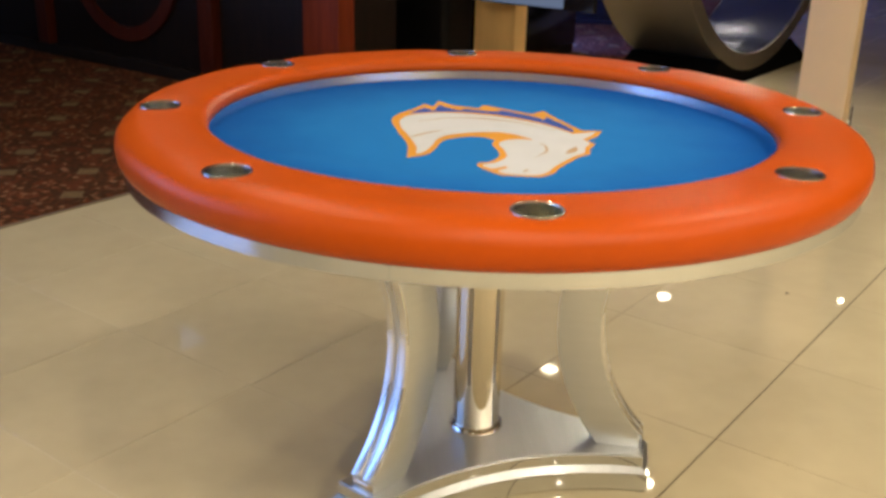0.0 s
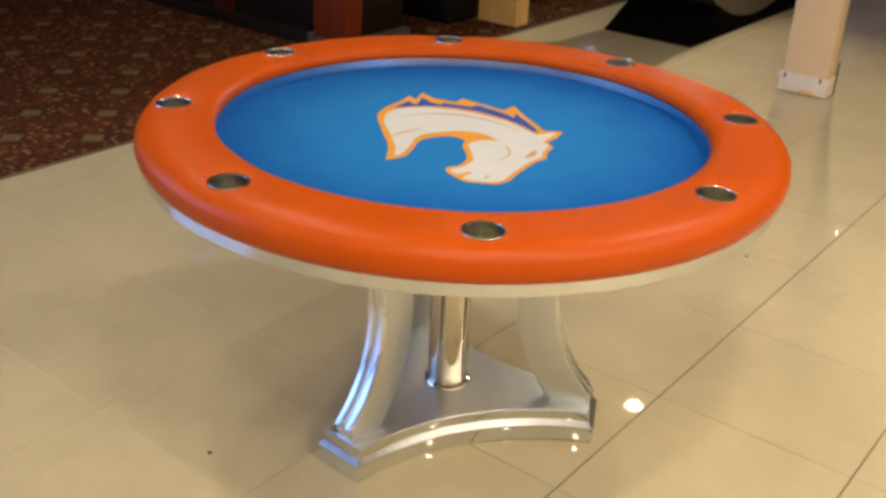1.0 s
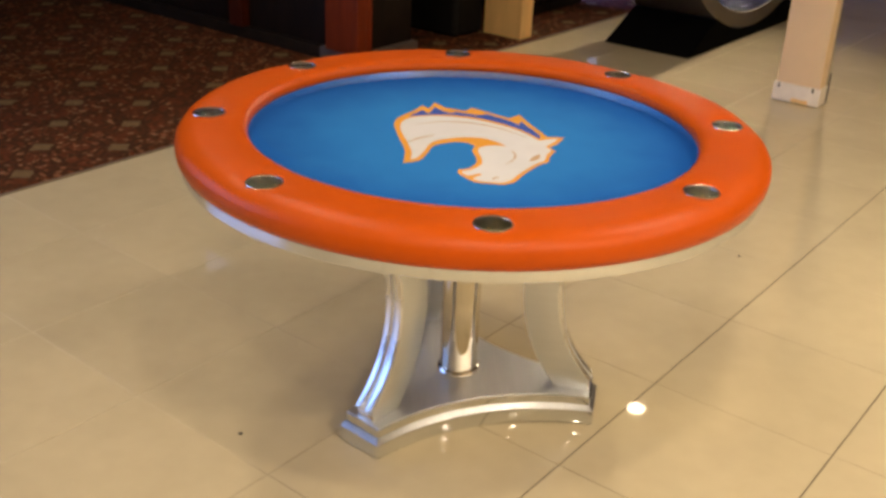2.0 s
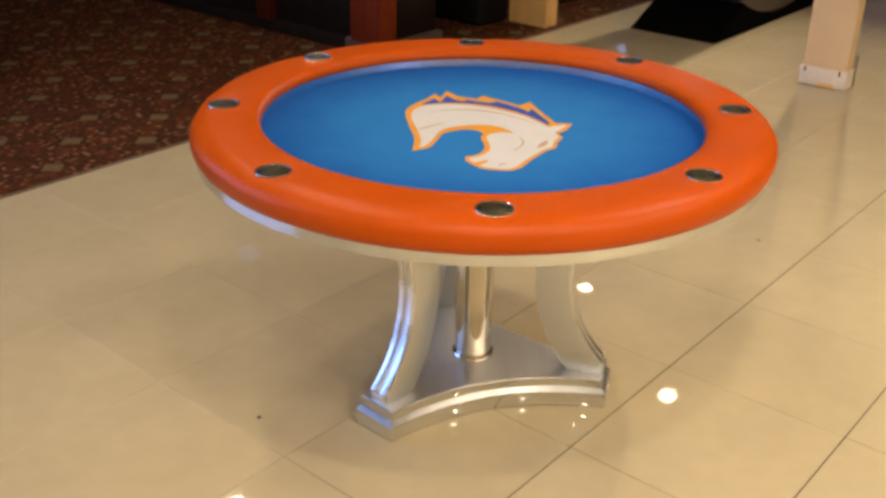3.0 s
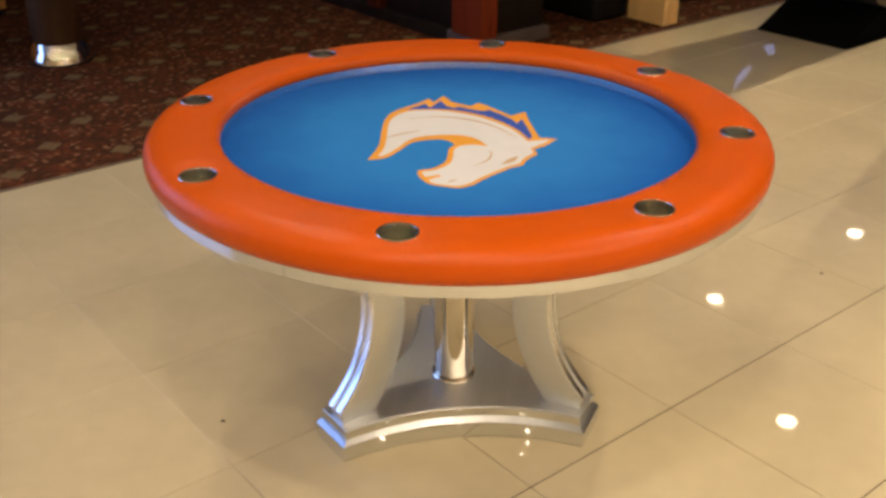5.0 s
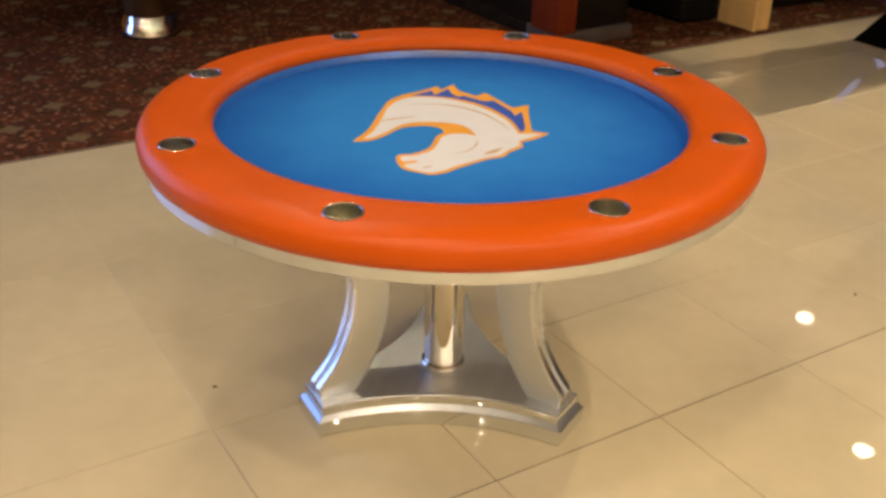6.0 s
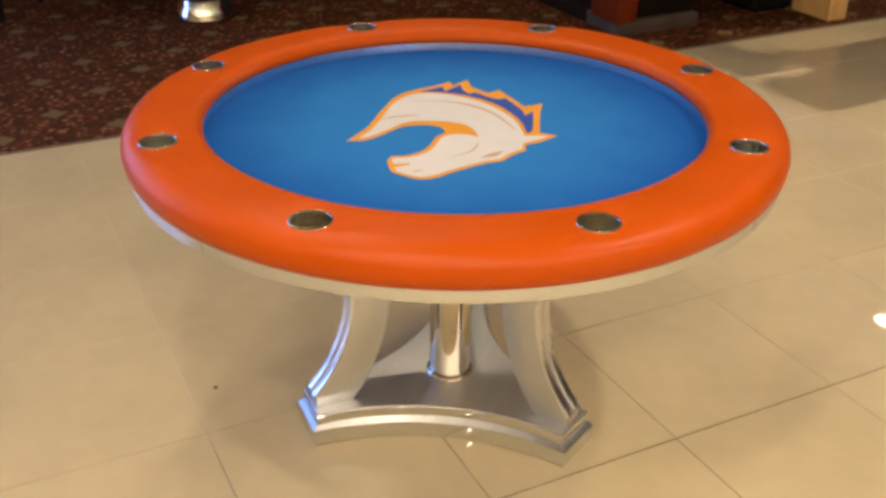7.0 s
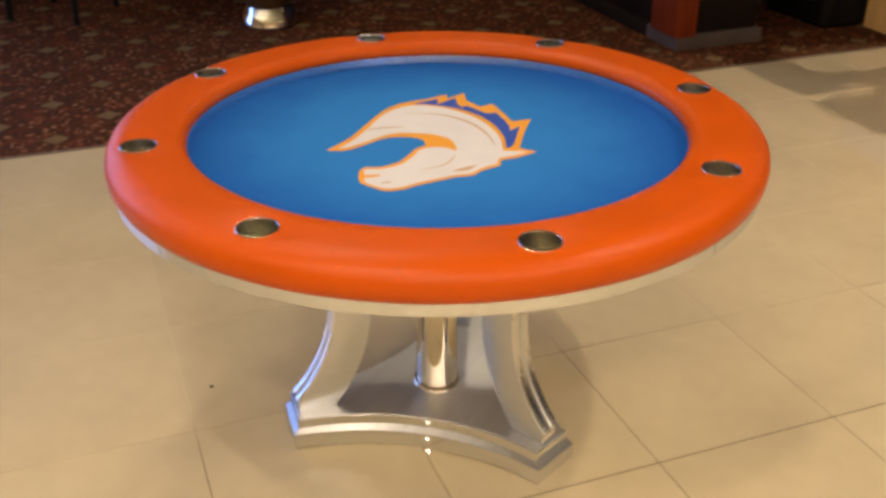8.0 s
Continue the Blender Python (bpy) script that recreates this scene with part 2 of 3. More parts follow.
M_WALL = shader("brown_wall_paint", (0.09, 0.055, 0.035), 0.7, vary=0.15, scale=2)
M_WALL_BOUNCE = shader("cream_wall_bounce", (0.52, 0.42, 0.30), 0.7, vary=0.10, scale=2)
M_CEIL = shader("cream_ceiling", (0.22, 0.195, 0.155), 0.8, vary=0.06, scale=2)
M_LAMP = glow("downlight_lens", (1.0, 0.80, 0.52), 40)
M_SCREEN = glow("screen_blue", (0.27, 0.45, 1.0), 4.2)
M_SCREEN_VIOLET = glow("screen_violet", (0.12, 0.20, 1.0), 45.0)
M_SCREEN_WHITE = glow("screen_white", (0.55, 0.66, 1.0), 0.75)
M_BELLY = glow("belly_glass_blue", (0.12, 0.20, 1.0), 32.0)
M_LIT = glow("pale_blue_panel", (0.50, 0.58, 1.0), 0.75)
M_SIGN = glow("sign_panel", (0.55, 0.66, 1.0), 0.2)


# ---- mesh helpers ----
def mesh_of(name, bm, material, smooth=True):
    bmesh.ops.recalc_face_normals(bm, faces=bm.faces[:])
    me = bpy.data.meshes.new(name)
    bm.to_mesh(me)
    bm.free()
    me.materials.append(material)
    if smooth:
        me.shade_smooth()
        me.set_sharp_from_angle(angle=radians(38))
    return me


def part(name, bm, material, parent, label="", m=None, smooth=True):
    ob = new(name, mesh_of(name, bm, material, smooth))
    ob.parent = parent
    if m is not None:
        ob.matrix_basis = m
    return tagged(ob, label)


def thing(name, m, label, category, group="", kind=""):
    ob = new(name)
    ob.empty_display_size = 0.1
    ob.matrix_basis = m
    return tagged(ob, label, category, group, kind)


def solid(name, bm, material, m, label, category, kind="", smooth=True):
    ob = new(name, mesh_of(name, bm, material, smooth))
    ob.matrix_basis = m
    return tagged(ob, label, category, "", kind)


def box(x0, x1, y0, y1, z0, z1, bevel=0.0, segments=2, bm=None):
    own = bmesh.new()
    m = Matrix.Translation(((x0 + x1) / 2, (y0 + y1) / 2, (z0 + z1) / 2)) @ Matrix.Diagonal((x1 - x0, y1 - y0, z1 - z0, 1))
    bmesh.ops.create_cube(own, size=1, matrix=m)
    if bevel:
        bmesh.ops.bevel(own, geom=own.edges[:], offset=bevel, segments=segments, affect="EDGES", profile=0.6)
    if bm is None:
        return own
    me = bpy.data.meshes.new("tmp")
    own.to_mesh(me)
    own.free()
    bm.from_mesh(me)
    bpy.data.meshes.remove(me)
    return bm


def lathe(profile, n=96, closed=False, bm=None):
    """Turns (r, z) pairs about the z axis."""
    bm = bm or bmesh.new()
    rings = []
    for r, z in profile:
        if r < 1e-6:
            rings.append([bm.verts.new((0, 0, z))])
        else:
            rings.append([bm.verts.new((r * math.cos(TAU * i / n), r * math.sin(TAU * i / n), z)) for i in range(n)])
    pairs = list(zip(rings, rings[1:])) + ([(rings[-1], rings[0])] if closed else [])
    for a, b in pairs:
        for i in range(n):
            j = (i + 1) % n
            if len(a) == 1 and len(b) == 1:
                continue
            if len(a) == 1:
                bm.faces.new((a[0], b[i], b[j]))
            elif len(b) == 1:
                bm.faces.new((a[i], a[j], b[0]))
            else:
                bm.faces.new((a[i], a[j], b[j], b[i]))
    return bm


def prism(outline, z0, z1, bevel=0.0, segments=2):
    """A slab over an outline in x and y."""
    bm = bmesh.new()
    lo = [bm.verts.new((x, y, z0)) for x, y in outline]
    hi = [bm.verts.new((x, y, z1)) for x, y in outline]
    bm.faces.new(lo[::-1])
    top = bm.faces.new(hi)
    for i in range(len(lo)):
        j = (i + 1) % len(lo)
        bm.faces.new((lo[i], lo[j], hi[j], hi[i]))
    if bevel:
        bmesh.ops.bevel(bm, geom=top.edges[:], offset=bevel, segments=segments, affect="EDGES", profile=0.5)
    return bm


def arc(cx, cz, r, z_from, z_to, n=18):
    """Points of a circle's near side, r measured from the axis, by height."""
    a0, a1 = math.asin((z_from - cz) / r), math.asin((z_to - cz) / r)
    return [(cx - r * math.cos(a0 + (a1 - a0) * i / n), cz + r * math.sin(a0 + (a1 - a0) * i / n)) for i in range(n + 1)]


# ---- shell of the room ----
EDGE = 2.139                            # the tiles end and the carpet begins
U0, U1, V0, V1 = -7.5, 11.0, -7.0, 9.0

floor = solid("floor", box(U0, U1, V0, EDGE, -0.12, -0.0012), M_GROUT, ROOM, "polished beige tile floor with thin dark joints", "floor", "structure", False)
carpet = solid("carpet_floor", box(U0, U1, EDGE + 0.0145, V1, -0.12, 0.003), M_CARPET, ROOM, "dark brown patterned carpet with olive lozenges and red flecks", "carpet", "structure", False)
solid("edge_trim", box(U0, U1, EDGE + 0.0005, EDGE + 0.014, -0.10, 0.0035, 0.0015), M_TRIM, ROOM, "thin worn brown strip where tiles meet the carpet", "trim", "structure")
solid("ceiling", box(U0, U1, V0, V1, CEILING, CEILING + 0.12), M_CEIL, ROOM, "plain cream painted ceiling with downlights", "ceiling", "structure", False)
# South and west walls are unseen; their cream tone is added to bounce light.
for name, dims in (("wall_north", (U0 - 0.2, U1 + 0.2, V1, V1 + 0.2)), ("wall_south", (U0 - 0.2, U1 + 0.2, V0 - 0.2, V0)),
                   ("wall_east", (U1, U1 + 0.2, V0, V1)), ("wall_west", (U0 - 0.2, U0, V0, V1))):
    solid(name, box(*dims, -0.12, CEILING + 0.12), M_WALL_BOUNCE if name in ("wall_south", "wall_west") else M_WALL, ROOM,
          "plain unseen wall, painted cream to bounce light" if name in ("wall_south", "wall_west") else "plain dark brown painted wall", "wall", "structure", False)


# ---- downlights ----
def downlight(x, y, watts, spread=150, aim=None):
    d = thing("downlight", pose(x, y, CEILING), "round recessed ceiling downlight with warm lens", "ceiling light", "ceiling downlights")
    part("trim_ring", lathe([(0.068, -0.001), (0.070, -0.008), (0.090, -0.006), (0.095, 0.0), (0.068, 0.0)], 32, True), M_CREAM, d)
    part("lens", lathe([(0, -0.004), (0.066, -0.004), (0.066, 0.0), (0, 0.0)], 32), M_LAMP, d, "glowing warm lens")
    data = bpy.data.lights.new("downlight_beam", "AREA")
    data.shape, data.size, data.energy, data.color = "DISK", 0.13, watts, (1.0, 0.835, 0.60)
    data.spread = radians(spread)
    lamp = new("downlight_beam", data)
    lamp.matrix_basis = look((x, y, CEILING - 0.012), aim) if aim else pose(x, y, CEILING - 0.012)


# a slanting lattice, carried on out of view for fill; some fittings are brighter
NEAR = {(-2, -4): 24, (-1, -4): 42, (0, -4): 46, (0, -3): 36, (0, -2): 4, (-2, -5): 30, (-1, -5): 44,
        (0, -5): 60, (-2, -6): 26, (-1, -6): 40, (1, -3): 24, (1, -4): 44, (-2, -2): 13, (0, -1): 1, (-1, -1): 1,
        (0, 0): 1.5, (0, 1): 1, (1, -1): 1, (-3, -3): 8, (-3, -4): 7}
for i in range(-4, 3):
    for j in range(-6, 3):
        x, y = 1.88 + 2.0 * i - 0.43 * j, 4.68 - 0.17 * i + 1.91 * j
        u, v = (ROOM.inverted() @ Vector((x, y, 0))).xy
        if (i, j) in ((1, 0), (2, 0), (2, 1), (1, 1), (-1, -3), (-2, -3), (-1, -2)):
            continue
        if -6.5 < u < 10 and -6.5 < v < (3.5 if u > 4 else 2.2):
            downlight(x, y, NEAR.get((i, j), 2 if u > 2.9 else 9 if x < -1 else 16))
# fittings nearest the table stand off the lattice
for x, y, watts, spread in ((1.77, 0.43, 18, 110), (-1.07, 0.0, 8, 150), (0.17, -1.6, 17, 150), (-1.46, 3.28, 6, 150)):
    downlight(x, y, watts, spread)
# a turned spotlight beyond the ring display throws that display's shadow over the tiles
downlight(*room(7.25, 1.585).translation.xy, 31, 46, room(2.6, 1.0).translation)


# ---- poker table ----
RAIL_TOP, FELT_Z, APRON_TOP, APRON_LOW = 0.786, 0.733, 0.714, 0.688
CUP_R = 0.630
TOP_X, TOP_Y = 0.0045, 0.001           # the top sits a little off the ring of cups
TOP = pose(TOP_X, TOP_Y, 0)

table = thing("poker_table", pose(0, 0, 0), "round poker table with padded orange rail and polished metal base", "poker table")


def build_rail():
    prof = [(0.688, 0.7115), (0.698, 0.7150), (0.7040, 0.727), (0.7062, 0.742), (0.7040, 0.757), (0.6965, 0.769), (0.684, 0.778),
            (0.665, 0.7845), (0.645, RAIL_TOP), (0.620, RAIL_TOP), (0.598, 0.7858), (0.578, 0.7850), (0.565, 0.7838), (0.554, 0.7810), (0.5460, 0.7765),
            (0.5418, 0.7705), (0.5397, 0.7650), (0.5392, 0.7600), (0.5397, 0.7560), (0.5420, 0.7537), (0.5480, 0.7533), (0.60, 0.7533), (0.68, 0.715)]
    # resample for an even grid
    fine = []
    for (r0, z0), (r1, z1) in zip(prof, prof[1:]):
        k = max(1, int(math.hypot(r1 - r0, z1 - z0) / 0.007))
        fine += [(r0 + (r1 - r0) * i / k, z0 + (z1 - z0) * i / k) for i in range(k)]
    bm = lathe(fine, 256, True)
    for v in bm.verts:
        if v.co.z > 0.757:
            for k in range(8):
                a = radians(-90 + 45 * k)
                d2 = (v.co.x + TOP_X - CUP_R * math.cos(a)) ** 2 + (v.co.y + TOP_Y - CUP_R * math.sin(a)) ** 2
                v.co.z -= 0.0075 * math.exp(-d2 / 0.052 ** 2)
    me = mesh_of("rail", bm, M_VINYL)
    ob = new("rail", me)
    cut = bmesh.new()
    for k in range(8):
        a = radians(-90 + 45 * k)
        bmesh.ops.create_cone(cut, cap_ends=True, segments=40, radius1=0.0362, radius2=0.0362, depth=0.2,
                              matrix=Matrix.Translation((CUP_R * math.cos(a) - TOP_X, CUP_R * math.sin(a) - TOP_Y, 0.78)))
    tool = new("cutter", mesh_of("cutter", cut, M_VINYL))
    mod = ob.modifiers.new("holes", "BOOLEAN")
    mod.object, mod.operation, mod.solver = tool, "DIFFERENCE", "EXACT"
    dg = bpy.context.evaluated_depsgraph_get()
    done = bpy.data.meshes.new_from_object(ob.evaluated_get(dg))
    ob.modifiers.clear()
    ob.data = done
    bpy.data.objects.remove(tool)
    done.shade_smooth()
    done.set_sharp_from_angle(angle=radians(50))
    ob.parent, ob.matrix_basis = table, TOP
    return tagged(ob, "padded orange vinyl armrest rail")


build_rail()
part("apron", lathe([(0.66, APRON_LOW), (0.6935, APRON_LOW), (0.695, APRON_LOW + 0.0015), (0.695, APRON_TOP - 0.001), (0.66, APRON_TOP - 0.001)], 192, True),
     M_APRON, table, "brushed silver metal band under the rail", TOP)
for a in (252.5, 345):
    part("seam_plate", box(-0.0015, 0.0006, -0.0012, 0.0012, APRON_LOW + 0.001, APRON_TOP - 0.002), M_APRON, table, "", pose(TOP_X + 0.6955 * math.cos(radians(a)), TOP_Y + 0.6955 * math.sin(radians(a)), 0, 0, 0, a))
part("inner_band", lathe([(0.5390, FELT_Z + 0.001), (0.5412, 0.7530), (0.550, 0.7530), (0.550, FELT_Z + 0.001)], 192, True), M_BAND, table, "brushed metal strip round the playing surface", TOP)
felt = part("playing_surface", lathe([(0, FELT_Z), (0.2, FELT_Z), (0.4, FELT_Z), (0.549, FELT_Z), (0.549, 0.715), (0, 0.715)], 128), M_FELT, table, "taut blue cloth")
# Underside is unseen; its pale tone is chosen to bounce light onto the base.
part("table_body", lathe([(0, 0.7135), (0.659, 0.7135), (0.659, 0.692), (0, 0.692)], 96), M_UNDER, table, "unseen underside board, pale grey to bounce light", TOP)


def curve_outline(points, n=5):
    """A closed outline through (x, y, sharp) marks, rounded where it is not sharp."""
    out, count = [], len(points)
    for i in range(count):
        p0, p1, p2, p3 = (Vector(points[(i + k) % count][:2]) for k in (-1, 0, 1, 2))
        t1 = (p2 - p1) if points[i][2] else (p2 - p0) * 0.5
        t2 = (p2 - p1) if points[(i + 1) % count][2] else (p3 - p1) * 0.5
        for k in range(n):
            s = k / n
            out.append((2 * s ** 3 - 3 * s * s + 1) * p1 + (s ** 3 - 2 * s * s + s) * t1 + (3 * s * s - 2 * s ** 3) * p2 + (s ** 3 - s * s) * t2)
    return [(p.x, p.y) for p in out]


def emblem(name, points, z, material, label):
    bm = bmesh.new()
    bm.faces.new([bm.verts.new((x, y, z)) for x, y in curve_outline(points)])
    bmesh.ops.triangulate(bm, faces=bm.faces[:])
    part(name, bm, material, felt, label, smooth=False)


# the printed emblem, as plain coloured shapes: back, face and throat of each outline
BACK = [(-.165, -.188, 1), (-.161, -.100, 0), (-.177, .004, 0), (-.187, .100, 0), (-.170, .159, 0), (-.136, .209, 0), (-.112, .257, 1), (-.095, .230, 1), (-.079, .287, 1), (-.050, .242, 1),
        (.002, .216, 1), (.018, .248, 1), (.063, .208, 0), (.111, .163, 1), (.142, .198, 1), (.160, .125, 0), (.193, .022, 1)]
FACE = [(.234, .021, 1), (.213, -.025, 0), (.188, -.056, 1), (.198, -.084, 1), (.178, -.128, 0), (.172, -.157, 0), (.145, -.183, 0), (.101, -.250, 0), (.083, -.285, 0), (.057, -.306, 0),
        (.028, -.304, 0), (-.005, -.297, 0), (-.023, -.279, 0), (-.041, -.247, 0), (-.041, -.224, 0)]
THROAT = [(-.016, -.209, 0), (.003, -.173, 0), (.004, -.135, 0), (-.001, -.091, 0), (.008, -.059, 1), (-.009, -.039, 0), (-.035, -.032, 0), (-.065, -.044, 0), (-.093, -.069, 0), (-.109, -.122, 0), (-.128, -.167, 0)]
emblem("emblem_border", BACK + FACE + THROAT, FELT_Z + 0.0005, M_ORANGE, "orange printed border of the emblem")
BACK = [(-.148, -.164, 1), (-.145, -.114, 0), (-.156, -.032, 0), (-.171, .054, 0), (-.164, .116, 0), (-.139, .150, 0), (-.093, .166, 0), (-.045, .165, 0), (.017, .147, 0), (.076, .110, 0), (.124, .064, 0), (.156, .015, 0), (.168, -.009, 1)]
FACE = [(.219, .012, 1), (.203, -.018, 0), (.180, -.051, 1), (.189, -.080, 1), (.171, -.118, 0), (.164, -.149, 0), (.138, -.177, 0), (.094, -.241, 0), (.076, -.276, 0), (.053, -.297, 0), (.026, -.296, 0),
        (.001, -.290, 0), (-.013, -.275, 1), (.010, -.251, 1), (.005, -.243, 1), (-.021, -.260, 1), (-.034, -.236, 0)]
THROAT = [(-.007, -.217, 0), (.015, -.181, 0), (.017, -.138, 0), (.012, -.092, 0), (.025, -.065, 0), (.052, -.053, 0), (.083, -.057, 1), (.056, -.019, 0), (.025, .001, 0), (-.010, .003, 0), (-.044, -.006, 0),
          (-.080, -.024, 0), (-.102, -.055, 0), (-.116, -.106, 0), (-.133, -.151, 0)]
emblem("emblem_field", BACK + FACE + THROAT, FELT_Z + 0.0010, M_WHITE, "white printed field of the emblem")
emblem("emblem_crest", [(-.149, .158, 1), (-.114, .216, 1), (-.096, .184, 1), (-.089, .210, 1), (-.080, .245, 1), (-.057, .207, 1), (-.036, .192, 1), (-.028, .207, 1), (.018, .188, 0), (.040, .184, 1), (.052, .198, 1),
                        (.110, .141, 0), (.131, .107, 1), (.139, .142, 1), (.162, .072, 0), (.175, .026, 0), (.170, .006, 1), (.136, .065, 0), (.089, .117, 0), (.036, .155, 0), (-.021, .175, 0), (-.059, .179, 0), (-.104, .173, 0)],
       FELT_Z + 0.0010, M_NAVY, "dark blue printed crest of the emblem")
emblem("emblem_mark", [(.127, -.161, 1), (.135, -.136, 0), (.157, -.105, 1), (.154, -.134, 0), (.143, -.150, 0)], FELT_Z + 0.0015, M_TANLINE, "small tan printed mark")


def stroke(points, width, z, material, label):
    """A tapering printed line along a few marks."""
    bm = bmesh.new()
    path = []
    for k in range(len(points) - 1):
        p0, p1, p2, p3 = (Vector(points[min(max(k + d, 0), len(points) - 1)]) for d in (-1, 0, 1, 2))
        for q in range(6):
            t = q / 6
            path.append(0.5 * (2 * p1 + (p2 - p0) * t + (2 * p0 - 5 * p1 + 4 * p2 - p3) * t * t + (3 * p1 - p0 - 3 * p2 + p3) * t ** 3))
    path.append(Vector(points[-1]))
    rows = []
    for k, p in enumerate(path):
        d = (path[min(k + 1, len(path) - 1)] - path[max(k - 1, 0)]).normalized()
        w = width * 0.5 * (0.15 + math.sin(math.pi * k / (len(path) - 1)))
        rows.append((bm.verts.new((p.x - d.y * w, p.y + d.x * w, z)), bm.verts.new((p.x + d.y * w, p.y - d.x * w, z))))
    for a, b in zip(rows, rows[1:]):
        bm.faces.new((a[0], a[1], b[1], b[0]))
    part("emblem_line", bm, material, felt, label, smooth=False)


for marks, width in (([(-.133, .091), (-.073, .118), (-.016, .120), (.041, .101), (.092, .065), (.140, .012)], 0.007), ([(-.158, -.050), (-.126, -.015), (-.085, .014)], 0.006),
                     ([(.067, -.183), (.091, -.150), (.098, -.115), (.091, -.081)], 0.004), ([(.032, -.283), (.037, -.271), (.048, -.265)], 0.005)):
    stroke(marks, width, FELT_Z + 0.0015, M_TANLINE, "thin tan printed line")


def cup_mesh():
    bm = lathe([(0.0348, -0.0016), (0.0340, -0.060), (0.0320, -0.066), (0.0, -0.066), (0.0, -0.068), (0.0335, -0.068), (0.0354, -0.060), (0.0354, -0.0016)], 128, True)
    # the wall is faintly rippled round its girth
    for v in bm.verts:
        if -0.061 < v.co.z < -0.001 and v.co.xy.length < 0.0352:
            a = math.atan2(v.co.y, v.co.x)
            k = 1 + 0.010 * math.cos(11 * a) + 0.007 * math.cos(19 * a + 1)
            v.co.x, v.co.y = v.co.x * k, v.co.y * k
    return bm


def cup_rim():
    rolled = [(0.0370 + 0.0022 * math.cos(radians(w)), -0.0004 + 0.0024 * math.sin(radians(w))) for w in range(-20, 201, 20)]
    return lathe([(0.0386, -0.0014)] + rolled + [(0.0349, -0.0014)], 64, True)


for k in range(8):
    a = radians(-90 + 45 * k)
    cup = part("cup_holder", cup_mesh(), M_STEEL, table, "stainless steel drop-in cup holder", pose(CUP_R * math.cos(a), CUP_R * math.sin(a), 0.7815, 0, 0, 45 * k))
    part("rim", cup_rim(), M_BRIGHT, cup, "rolled chrome rim")

# pedestal: two stepped plates with hollowed sides, three curved legs and a tube
LEGS = (225.9, 345.9, 105.9)


def tripod_outline(tip, half, sag, n=26):
    """Three blunt tips joined by hollow arcs."""
    pts = []
    for k, a in enumerate(LEGS):
        a, b = radians(a), radians(a + 120)
        p = Vector((tip * math.cos(a) - half * math.sin(a), tip * math.sin(a) + half * math.cos(a)))
        q = Vector((tip * math.cos(b) + half * math.sin(b), tip * math.sin(b) - half * math.cos(b)))
        mid, chord = (p + q) / 2, (q - p).length / 2
        inward = -mid.normalized()
        r = (chord * chord + sag * sag) / (2 * sag)
        half_angle = math.asin(chord / r)
        along = (q - p).normalized()
        for i in range(n + 1):
            w = -half_angle + 2 * half_angle * i / n
            pts.append(tuple(mid + along * (r * math.sin(w)) + inward * (r * math.cos(w) - (r - sag))))
    return pts


PLATE = 0.078


def base_outline(d):
    """The base's plan, drawn in by d all round."""
    return tripod_outline(0.375 - d, 0.066 - 0.577 * d, 0.072)


# Black layer added to draw the dark contact line at the floor.
part("contact_shade", prism(base_outline(0.004), 0.0, 0.0025), M_BLACK, table, "thin black layer for the contact shade under the base", smooth=False)


def pillowed(d, z0, z1, swell, levels=8):
    """A step of the base whose polished wall swells out a little between its edges."""
    bm = bmesh.new()
    rings = []
    for k in range(levels + 1):
        w = 2 * k / levels - 1
        rings.append([bm.verts.new((x, y, z0 + (z1 - z0) * k / levels)) for x, y in base_outline(d + swell * w * w)])
    bm.faces.new(rings[0][::-1])
    bm.faces.new(rings[-1])
    for lo, hi in zip(rings, rings[1:]):
        for i in range(len(lo)):
            k = (i + 1) % len(lo)
            bm.faces.new((lo[i], lo[k], hi[k], hi[i]))
    return bm


part("base_plate", pillowed(0, 0.003, 0.0415, 0.0003), M_ALU_BASE, table, "polished lower base step")


def tapered(low, high, z0, z1):
    """A slab whose sides slope from one outline to another."""
    bm = bmesh.new()
    lo = [bm.verts.new((x, y, z0)) for x, y in low]
    hi = [bm.verts.new((x, y, z1)) for x, y in high]
    bm.faces.new(lo[::-1])
    top = bm.faces.new(hi)
    for i in range(len(lo)):
        k = (i + 1) % len(lo)
        bm.faces.new((lo[i], lo[k], hi[k], hi[i]))
    bmesh.ops.bevel(bm, geom=top.edges[:], offset=0.002, segments=2, affect="EDGES", profile=0.5)
    return bm


part("base_chamfer", tapered(base_outline(0.001), base_outline(0.013), 0.042, 0.0555), M_ALU_EDGE, table, "bright sloping edge of the base")
part("base_step", pillowed(0.0135, 0.056, PLATE, 0.0002), M_ALU_BASE, table, "polished upper base step")
part("base_top", prism(base_outline(0.016), PLATE + 0.0002, PLATE + 0.003, 0.0008, 1), M_ALU_FLAT, table, "grey brushed top plate of the base")


def leg_outline(inset=0.0):
    outer = arc(0.612, 0.36, 0.36 + inset, 0.112, APRON_LOW)
    inner = arc(0.612, 0.36, 0.447 - inset, PLATE + 0.003, APRON_LOW)
    return [(outer[0][0], PLATE + 0.003)] + outer + inner[::-1]


